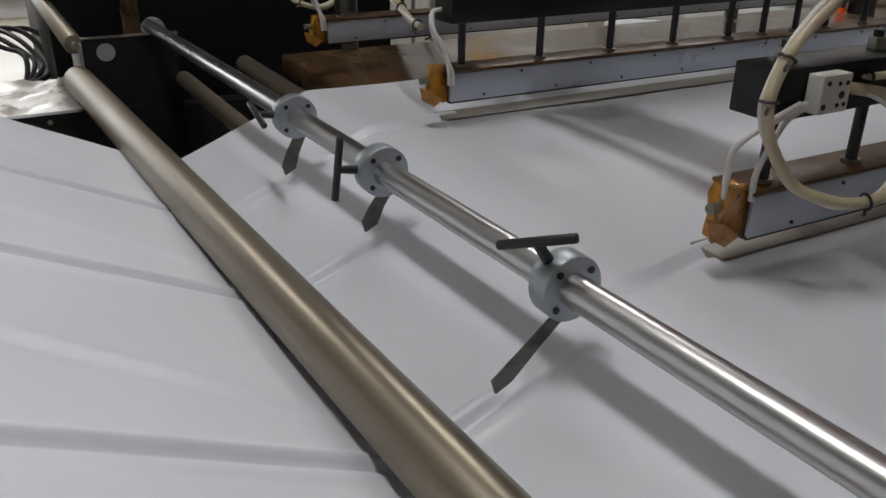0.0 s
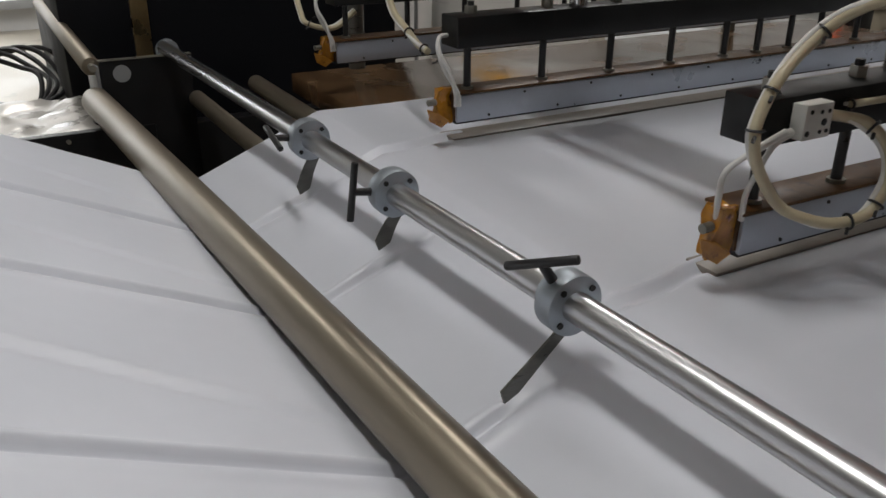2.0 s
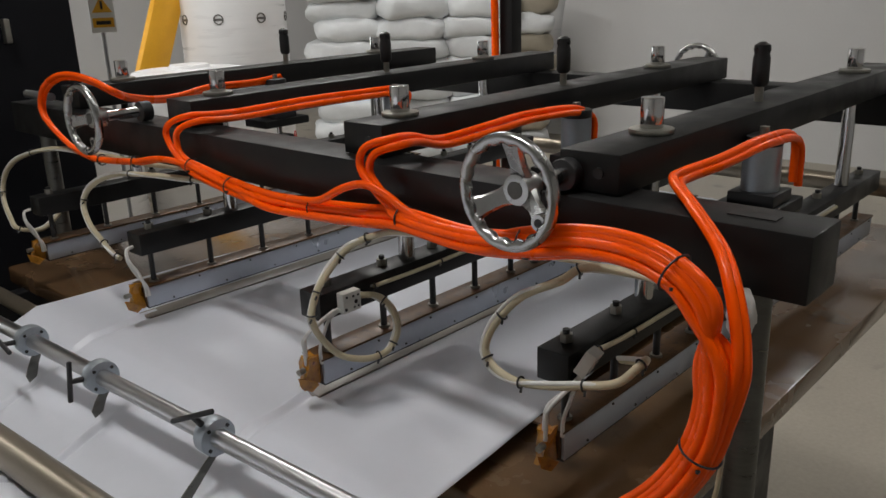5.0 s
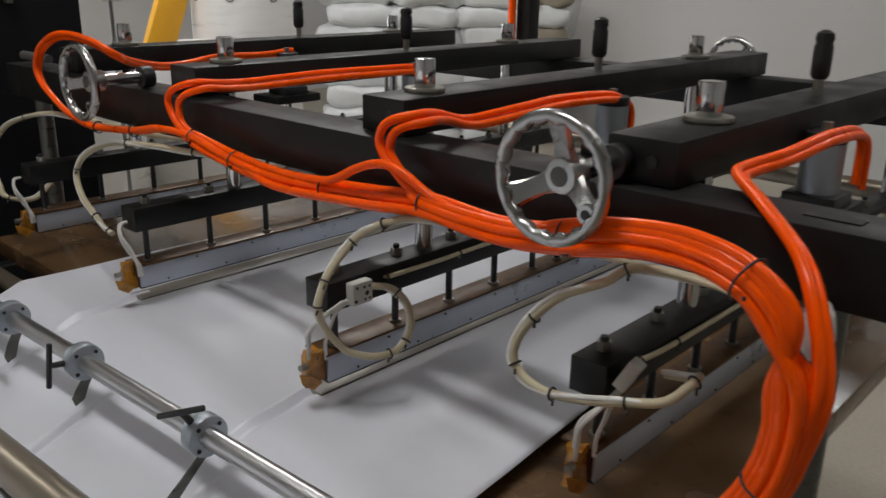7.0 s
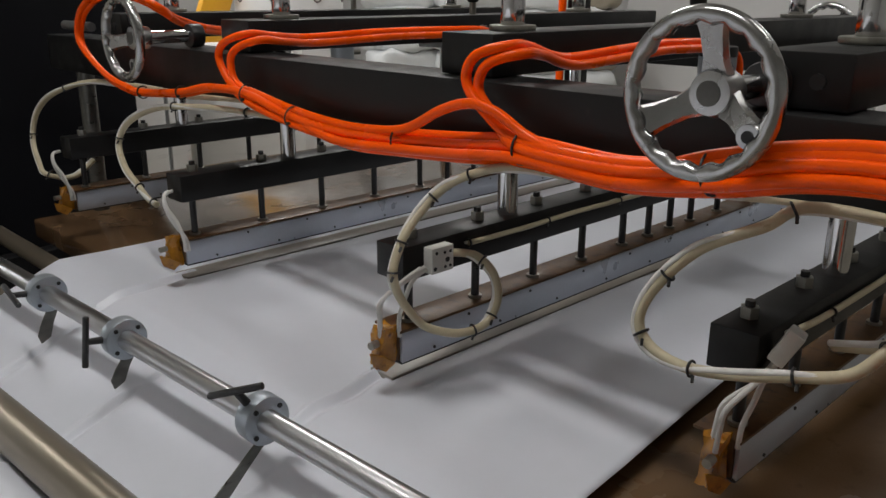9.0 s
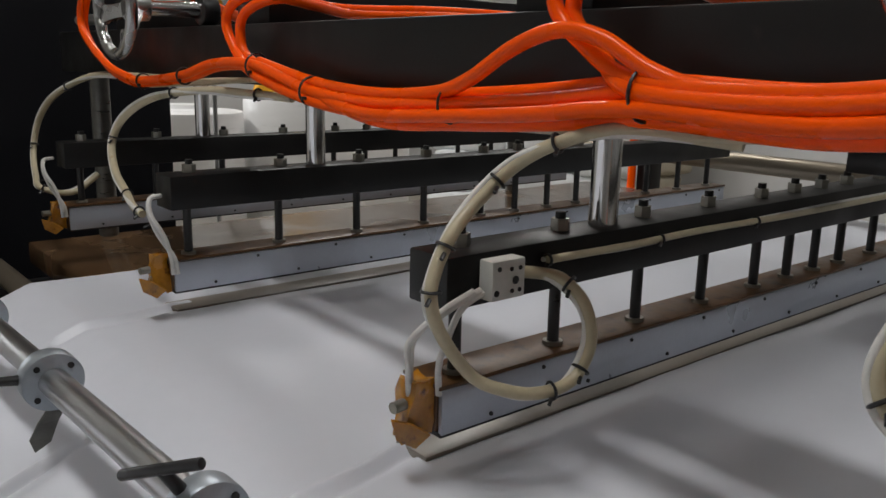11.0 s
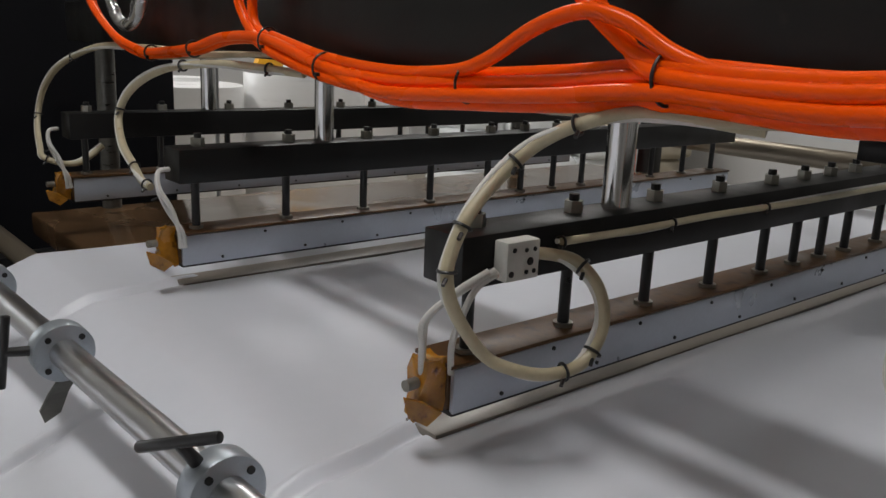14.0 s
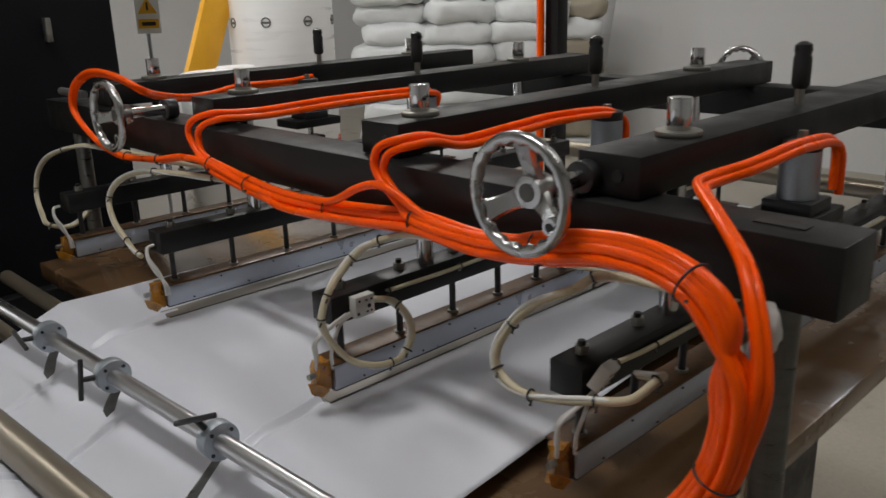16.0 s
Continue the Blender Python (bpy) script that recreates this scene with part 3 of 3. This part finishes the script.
LOOP3 = [(1.07, 0.645, 1.262), (1.06, 0.648, 1.312), (0.94, 0.656, 1.322), (0.84, 0.655, 1.319), (0.74, 0.656, 1.315), (0.68, 0.650, 1.328), (0.640, 0.640, 1.332), (0.620, 0.666, 1.322), (0.618, 0.675, 1.298), (0.615, 0.649, 1.274)]
LOOP4 = [(0.99, 0.300, 1.262), (0.985, 0.302, 1.318), (0.90, 0.303, 1.330), (0.80, 0.312, 1.322), (0.735, 0.322, 1.318), (0.705, 0.316, 1.316), (0.66, 0.276, 1.308), (0.606, 0.223, 1.290), (0.577, 0.196, 1.262), (0.562, 0.181, 1.224), (0.556, 0.180, 1.190)]


def along(points, dx, dz, start, stop=None):
    """A stretch of the trunk, shifted sideways."""
    pts = points[start:stop]
    out = []
    for k, p in enumerate(pts):
        q = pts[min(k + 1, len(pts) - 1)]
        o = pts[max(k - 1, 0)]
        d = (Vector(q) - Vector(o)).normalized()
        up = (Vector((0, 0, 1)) - d * d.z)
        up = up.normalized() if up.length > 0.5 else Vector((0, 1, 0)) - d * d.y
        up.normalize()
        side = Vector((1, 0, 0))
        out.append(Vector(p) + side * dx * 0.95 + up * dz * 0.9)
    return out


def orange_hose(points, r=0.0051):
    return solid("air_hose", tube(points, r, 8, 12), ORANGE, "bright orange polyurethane air hose tied in a bundle", "air hose", "orange air hoses")


R = 0.0044
orange_hose(LOOP1 + along(TRUNK, -0.004, 0.003, 0))
orange_hose([Vector(p) + Vector((0.006, 0.004, -0.006)) for p in LOOP1] + along(TRUNK, 0.004, 0.0, 0))
orange_hose([Vector(p) + Vector((-0.002, 0.006, 0.004)) for p in LOOP2] + along(TRUNK, -0.004, -0.006, 3))
orange_hose([Vector(p) + Vector((0.003, -0.014, -0.003)) for p in LOOP2] + along(TRUNK, 0.004, 0.010, 4))
orange_hose([Vector(p) + Vector((-0.002, 0.005, 0.004)) for p in LOOP3] + along(TRUNK, -0.006, 0.010, 8))
orange_hose([Vector(p) + Vector((0.003, -0.006, -0.003)) for p in LOOP3] + along(TRUNK, -0.010, 0.004, 8))
orange_hose([(0.592, 0.400, 1.262), (0.598, 0.480, 1.252), (0.606, 0.560, 1.254), (0.608, 0.600, 1.263), (0.604, 0.632, 1.280), (0.602, 0.663, 1.285), (0.601, 0.699, 1.275), (0.604, 0.744, 1.254), (0.612, 0.790, 1.244), (0.616, 0.870, 1.240), (0.620, 0.968, 1.246), (0.614, 1.056, 1.262)])
orange_hose(LOOP4 + along(TRUNK, -0.008, -0.010, 17))
orange_hose([Vector(p) + Vector((0.006, -0.005, -0.006)) for p in LOOP4] + along(TRUNK, 0.002, -0.012, 17))
for k, (dx, dz) in enumerate(((0.004, -0.013), (-0.012, -0.006), (-0.004, 0.016), (0.006, 0.012))):
    start = 5 if k < 2 else 10
    orange_hose([Vector(TRUNK[start - 2]), Vector(TRUNK[start - 1])] + along(TRUNK, dx, dz, start))


def cable_tie(at, d, r, tail=0.012):
    """A black tie round a bundle whose way is d."""
    d = Vector(d).normalized()
    a = d.orthogonal().normalized()
    b = d.cross(a)
    at = Vector(at)
    ring = [at + r * (math.cos(w) * a + math.sin(w) * b) for w in (2 * math.pi * k / 20 for k in range(20))]
    t = thing("cable_tie", "thin black nylon cable tie round hoses", "cable tie", (0, 0, 0), "cable ties")
    part("band", sweep(ring, 0.0011, 6, True), BLACKPLASTIC, t)
    p = at + Vector((-r * 0.8, -r * 0.3, -r * 0.5))
    part("head", box(p - Vector((0.002, 0.0016, 0.0016)), p + Vector((0.002, 0.0016, 0.0016)), 0.0005), BLACKPLASTIC, t)
    if tail:
        part("tail", rod(p, p + Vector((-tail * 0.6, 0.2 * tail, -tail * 0.7)), 0.0008, seg=6), BLACKPLASTIC, t)
    return t


for i, r in ((0, 0.0092), (1, 0.0092), (3, 0.0118), (4, 0.0125), (6, 0.0130), (8, 0.0150), (10, 0.0160), (13, 0.018), (17, 0.019)):
    a, b = Vector(TRUNK[max(0, i - 1)]), Vector(TRUNK[i + 1])
    cable_tie(Vector(TRUNK[i]) + Vector((-0.001, 0, 0.002)), b - a, r, 0.0)


# ---- cream cable looms of the seal bars ----
def loom(points, r, ties, mat=CREAM):
    t = thing("heater_cable", "cream sleeved heater cable looped beside the sealing bar", "cable", (0, 0, 0), "heater cables")
    part("sleeve", tube(points, r, 10, 12), mat, t)
    part("second_core", tube([Vector(p) + Vector((-0.002, 0.003, -0.003 * math.sin(k * 1.3))) for k, p in enumerate(points)], r * 0.6, 10, 10), WHITEWIRE, t, "pale thinner wire")
    path = spline(points, 10)
    for f in ties:
        i = int(f * (len(path) - 2))
        d = (path[i + 1] - path[i]).normalized()
        a = d.orthogonal().normalized()
        b = d.cross(a)
        ring = [path[i] + r * 1.35 * (math.cos(w) * a + math.sin(w) * b) for w in (2 * math.pi * k / 16 for k in range(16))]
        tie = part("tie", sweep(ring, 0.0011, 6, True), BLACKPLASTIC, t, "black nylon tie")
        q = path[i] + r * 1.5 * Vector((-0.6, -0.6, -0.5))
        part("tie_tail", rod(q, q + Vector((-0.004, -0.002, -0.003)), 0.0014, seg=6), BLACKPLASTIC, tie)
    return t


loom([(0.640, 0.560, 1.226), (0.618, 0.620, 1.230), (0.602, 0.655, 1.221), (0.594, 0.684, 1.205), (0.574, 0.696, 1.183), (0.553, 0.697, 1.163), (0.540, 0.697, 1.140),
      (0.537, 0.696, 1.122), (0.547, 0.696, 1.098), (0.567, 0.69, 1.07), (0.583, 0.677, 1.061), (0.604, 0.667, 1.057), (0.628, 0.661, 1.061),
      (0.643, 0.66, 1.077), (0.646, 0.661, 1.095), (0.644, 0.668, 1.113), (0.639, 0.682, 1.125), (0.636, 0.698, 1.126), (0.622, 0.7055, 1.128)],
     0.0043, (0.12, 0.2, 0.3, 0.37, 0.64, 0.7, 0.88))
loom([(0.650, 0.7065, 1.132), (0.745, 0.7068, 1.131), (0.842, 0.7068, 1.132), (0.99, 0.7068, 1.130), (1.18, 0.7068, 1.130), (1.45, 0.7068, 1.130)], 0.0029, (0.02, 0.3, 0.55))
loom([(0.640, 1.04, 1.228), (0.625, 1.10, 1.230), (0.606, 1.163, 1.231), (0.598, 1.280, 1.219), (0.585, 1.350, 1.192), (0.575, 1.370, 1.160), (0.565, 1.335, 1.130), (0.556, 1.275, 1.112), (0.548, 1.230, 1.102), (0.548, 1.205, 1.098)],
     0.0043, (0.1, 0.3, 0.55, 0.8, 0.97))
loom([(0.630, 1.250, 1.238), (0.615, 1.389, 1.240), (0.605, 1.53, 1.236), (0.595, 1.670, 1.205), (0.588, 1.745, 1.164), (0.578, 1.755, 1.115), (0.565, 1.70, 1.081), (0.56, 1.655, 1.068), (0.60, 1.640, 1.060), (0.64, 1.640, 1.085)],
     0.0043, (0.15, 0.3, 0.55, 0.8))
loom([(0.640, 0.27, 1.236), (0.606, 0.345, 1.246), (0.592, 0.372, 1.230), (0.582, 0.411, 1.208), (0.575, 0.440, 1.174), (0.570, 0.450, 1.146), (0.568, 0.438, 1.128), (0.567, 0.409, 1.121),
      (0.568, 0.370, 1.127), (0.572, 0.334, 1.137), (0.580, 0.300, 1.147), (0.590, 0.284, 1.164), (0.606, 0.284, 1.166), (0.630, 0.302, 1.150), (0.645, 0.332, 1.138)],
     0.0043, (0.1, 0.27, 0.4, 0.52, 0.66, 0.82))
loom([(0.650, 0.366, 1.136), (0.72, 0.3665, 1.131), (0.85, 0.3665, 1.130), (1.1, 0.3665, 1.130), (1.4, 0.3665, 1.130)], 0.0029, (0.05, 0.3, 0.6))
for k in range(3):
    solid("signal_cable", tube([(0.628 + 0.003 * k, 1.38, 1.228), (0.629, 1.24, 1.235 + 0.002 * k), (0.631, 1.06, 1.243), (0.632, 0.95, 1.224 + 0.002 * k), (0.632, 0.79, 1.222), (0.630, 0.62, 1.230 - 0.002 * k),
                                (0.624, 0.45, 1.236), (0.612, 0.34, 1.246), (0.602, 0.25, 1.242), (0.596, 0.205, 1.20), (0.590, 0.20, 1.07), (0.58, 0.23, 0.94)], 0.0024, 8, 10),
          CREAM, "cream cable running under the orange hoses", "cable", "cream cables")


def terminal(x, y, z, turn):
    t = thing("terminal_block", "white ceramic terminal block with screw holes", "terminal block", (x, y, z), "terminal blocks")
    t.rotation_euler = turn
    part("block", box((-0.015, -0.007, -0.0135), (0.015, 0.006, 0.0135), 0.0012), PORCELAIN, t)
    for hx, hz, r in ((-0.009, 0.008, 0.0017), (-0.011, -0.008, 0.0022), (0.002, 0.007, 0.0016), (0.010, 0.007, 0.0016), (0.006, -0.001, 0.0028), (0.003, -0.008, 0.0016), (0.010, -0.008, 0.0016)):
        part("hole", rod((hx, -0.0076, hz), (hx, -0.0066, hz), r, seg=12), SCREW, t)
    return t


terminal(0.603, 0.7035, 1.127, (0, 0, 0))
terminal(0.622, 0.357, 1.137, (0.5, 0.2, 0.3))
for y in (BARS[0], BARS[1]):
    t = thing("heater_lead", "pair of white heat-proof leads at the bar end", "cable", (0, 0, 0), "heater leads")
    for k in range(2):
        part("lead", tube([(0.559 + 0.005 * k, y - 0.017, 1.040), (0.557 + 0.003 * k, y - 0.019, 1.058), (0.551 - 0.003 * k, y - 0.016 + 0.006 * k, 1.082), (0.541, y - 0.010 + 0.004 * k, 1.104), (0.543, y - 0.004, 1.120), (0.556, y, 1.122)], 0.0026, 8, 8), WHITEWIRE, t)
    part("tie", tube([(0.537, y + 0.001, 1.090), (0.5415, y - 0.003, 1.093), (0.547, y + 0.003, 1.093)], 0.0011, 4, 6), BLACKPLASTIC, t)

# ---- behind the machine ----
def film_roll(x, y, r, h, z0=0.0, marks=True):
    t = thing("film_roll", "large white film roll standing on its end", "film roll", (x, y, z0), "film rolls")
    bm = lathe([(0.05, h), (r - 0.02, h), (r - 0.004, h - 0.006), (r, h - 0.02), (r, 0.02), (r - 0.01, 0.0), (0.05, 0.0)], 64)
    part("film", bm, ROLLFILM, t)
    part("core", lathe([(0.03, h + 0.03), (0.11, h + 0.03), (0.12, h + 0.012), (0.16, h + 0.001), (0.16, h - 0.01), (0.03, h - 0.01)], 32), ROLLFILM, t, "white end cap round the core")
    if marks:
        for row in range(3):
            for k in range(8):
                w = 2 * math.pi * k / 8 + 3.848
                zz = h - 0.17 - 0.42 * row
                if zz < 0.1:
                    continue
                m = Matrix.Translation((r * math.cos(w), r * math.sin(w), zz)) @ Matrix.Rotation(w, 4, "Z") @ Matrix.Rotation(math.pi / 2, 4, "Y")
                bm = bmesh.new()
                ring = [Vector((0.030 * math.cos(q), 0.030 * math.sin(q), 0.001)) for q in (2 * math.pi * i / 24 for i in range(24))]
                sweep(ring, 0.0045, 5, True, bm)
                box((-0.006, -0.034, -0.002), (0.008, 0.034, 0.004), 0, bm)
                part("mark", moved(bm, m), RED if row == 2 else DARKGREY, t, "round printed mark")
    return t


film_roll(3.43, 5.08, 0.365, 1.50)
film_roll(7.30, 5.25, 0.40, 1.54)
film_roll(2.60, 4.35, 0.33, 1.08, marks=False)
film_roll(1.95, 4.45, 0.30, 1.00, marks=False)


def sack(x, y, z, L, W, H, turn, mat, label):
    bm = bmesh.new()
    bmesh.ops.create_uvsphere(bm, u_segments=28, v_segments=16, radius=1)
    for v in bm.verts:
        p = v.co
        q = Vector([math.copysign(abs(c) ** 0.55, c) for c in p])
        q = Vector((q.x * L / 2, q.y * W / 2, q.z * H / 2))
        q += 0.035 * noise.noise_vector(q * 7 + Vector((x * 9, y * 5, z * 7))) + 0.012 * noise.noise_vector(q * 22 + Vector((z, x, y)))
        v.co = q
    bm.transform(Matrix.Translation((x, y, z)) @ Matrix.Rotation(turn, 4, "Z"))
    return solid("sack", bm, mat, label, "sack", "sacks in the store")


rng = random.Random(4)
for row in range(9):
    for k in range(3):
        sack(5.05 + 0.42 * k + rng.uniform(-0.05, 0.05) + 0.03 * (row % 2), 5.75 - 0.42 * k + rng.uniform(-0.05, 0.05), 0.09 + 0.175 * row, 0.68, 0.46, 0.21,
             rng.uniform(-0.3, 0.3) - 0.7, SACK, "glossy white plastic sack lying on a stack")
for row in range(8):
    sack(6.25 + rng.uniform(-0.05, 0.05), 4.75 + rng.uniform(-0.05, 0.05), 0.09 + 0.175 * row, 0.68, 0.46, 0.20, rng.uniform(-0.3, 0.3) - 0.7, KRAFT if row % 3 else SACK, "grey paper sack lying on a stack")

sign = thing("warning_sign", "small warning sign with yellow triangle on a post", "sign")
part("post", rod((1.525, 3.145, 0.0), (1.525, 3.145, 1.38), 0.008, seg=12), GREY, sign)
panel = part("panel", moved(box((-0.045, -0.002, -0.075), (0.045, 0.002, 0.075), 0.001), Matrix.Translation((1.525, 3.13, 1.445)) @ Matrix.Rotation(-0.4, 4, "Z")), SIGNWHITE, sign)
bm = bmesh.new()
tri = [bm.verts.new(p) for p in ((-0.036, 0, 0.0), (0.036, 0, 0.0), (0.0, 0, 0.060))]
bm.faces.new(tri)
r = bmesh.ops.extrude_face_region(bm, geom=bm.faces[:])
bmesh.ops.translate(bm, verts=[v for v in r["geom"] if isinstance(v, bmesh.types.BMVert)], vec=(0, -0.002, 0))
sm = Matrix.Translation((1.525, 3.13, 1.445)) @ Matrix.Rotation(-0.4, 4, "Z") @ Matrix.Translation((0, -0.002, 0))
part("triangle", moved(bm, sm), YELLOW, sign, "yellow warning triangle", smooth=False)
part("bolt_mark", moved(box((-0.004, -0.004, 0.012), (0.004, -0.002, 0.042)), sm), SCREW, sign, "black warning mark")
part("caption_field", moved(box((-0.038, -0.002, -0.055), (0.038, 0.0, -0.020)), sm), YELLOW, sign, "yellow caption field")
part("caption_bar", moved(box((-0.026, -0.004, -0.045), (0.026, -0.002, -0.031)), sm), SCREW, sign, "dark unreadable caption bar")

ramp = solid("yellow_beam", moved(box((-0.10, -0.03, 0.0), (0.10, 0.03, 1.9), 0.004), Matrix.Translation((2.42, 5.20, 0.0)) @ Matrix.Rotation(0.38, 4, "Y")), YELLOW,
             "yellow painted sloping steel beam on the floor", "beam")
post = solid("store_post", box((3.83, 2.93, 0.0), (3.92, 3.02, 3.2), 0.004), BLACK, "black square steel post in the store", "post")
cable_up = solid("hanging_hose", tube([(3.795, 3.03, 0.0), (3.80, 3.03, 1.0), (3.795, 3.03, 2.0), (3.795, 3.03, 3.2)], 0.022, 6, 12), ORANGE, "orange hose running up beside the black post", "hose")
rack = thing("store_cabinet", "grey metal cabinet by the back wall", "cabinet", (6.4, 6.6, 0))
part("body", box((-0.5, -0.25, 0), (0.5, 0.25, 1.75), 0.01), GREY, rack)
part("door", box((-0.48, -0.262, 0.05), (-0.005, -0.251, 1.7), 0.003), GREY, rack)
part("door", box((0.005, -0.262, 0.05), (0.48, -0.251, 1.7), 0.003), GREY, rack)
win = thing("window_1", "bright daylit window in the back wall", "window", (0, 0, 0), kind="structure")
part("pane", box((-1.6, 8.96, 0.3), (0.55, 8.98, 2.6)), DAYGLASS, win, "bright daylit pane")
part("window_frame", box((-1.68, 8.95, 0.2), (-1.6, 9.0, 2.7), 0.005), GREY, win)
part("window_frame", box((0.55, 8.95, 0.2), (0.63, 9.0, 2.7), 0.005), GREY, win)
part("window_sill", box((-1.7, 8.90, 0.2), (0.65, 9.0, 0.28), 0.005), GREY, win)

# ---- beside the side plate ----
bm = box((0.03, 1.835, 0.0), (0.236, 2.16, 0.876))
bmesh.ops.subdivide_edges(bm, edges=bm.edges[:], cuts=14, use_grid_fill=True)
for v in bm.verts:
    if v.co.z > 0.05:
        v.co += 0.012 * noise.noise_vector(v.co * 17) + 0.006 * noise.noise_vector(v.co * 55)
solid("wrapped_bale", bm, BALE, "silvery grey crumpled plastic-wrapped bale behind the front plate", "bale")
for k in range(5):
    cx, cz = 0.10 + 0.008 * k, 0.845 + 0.004 * k
    pts = [(cx + (0.085 + 0.008 * k) * math.cos(w), 2.45 + 0.10 * math.sin(w) * (1 + 0.1 * k), cz + 0.05 * math.sin(w) + 0.012 * math.cos(3 * w + k)) for w in (2 * math.pi * i / 14 for i in range(14))]
    solid("power_cable", tube(pts, 0.006, 6, 8, True), BLACKPLASTIC, "coiled black power cable hung beside the cabinet", "cable", "coiled cables")

# ---- odds and ends ----
bm = bmesh.new()
bmesh.ops.create_uvsphere(bm, u_segments=20, v_segments=12, radius=1)
for v in bm.verts:
    q = v.co.copy()
    v.co = Vector((0.012 * q.x, 0.012 * q.y, 0.024 * q.z)) + 0.004 * noise.noise_vector(q * 2.2)
solid("wrapped_joint", moved(bm, Matrix.Translation((0.620, 0.203, 1.228))), WHITEWIRE, "white wrapped cable joint under the rail end", "cable joint")
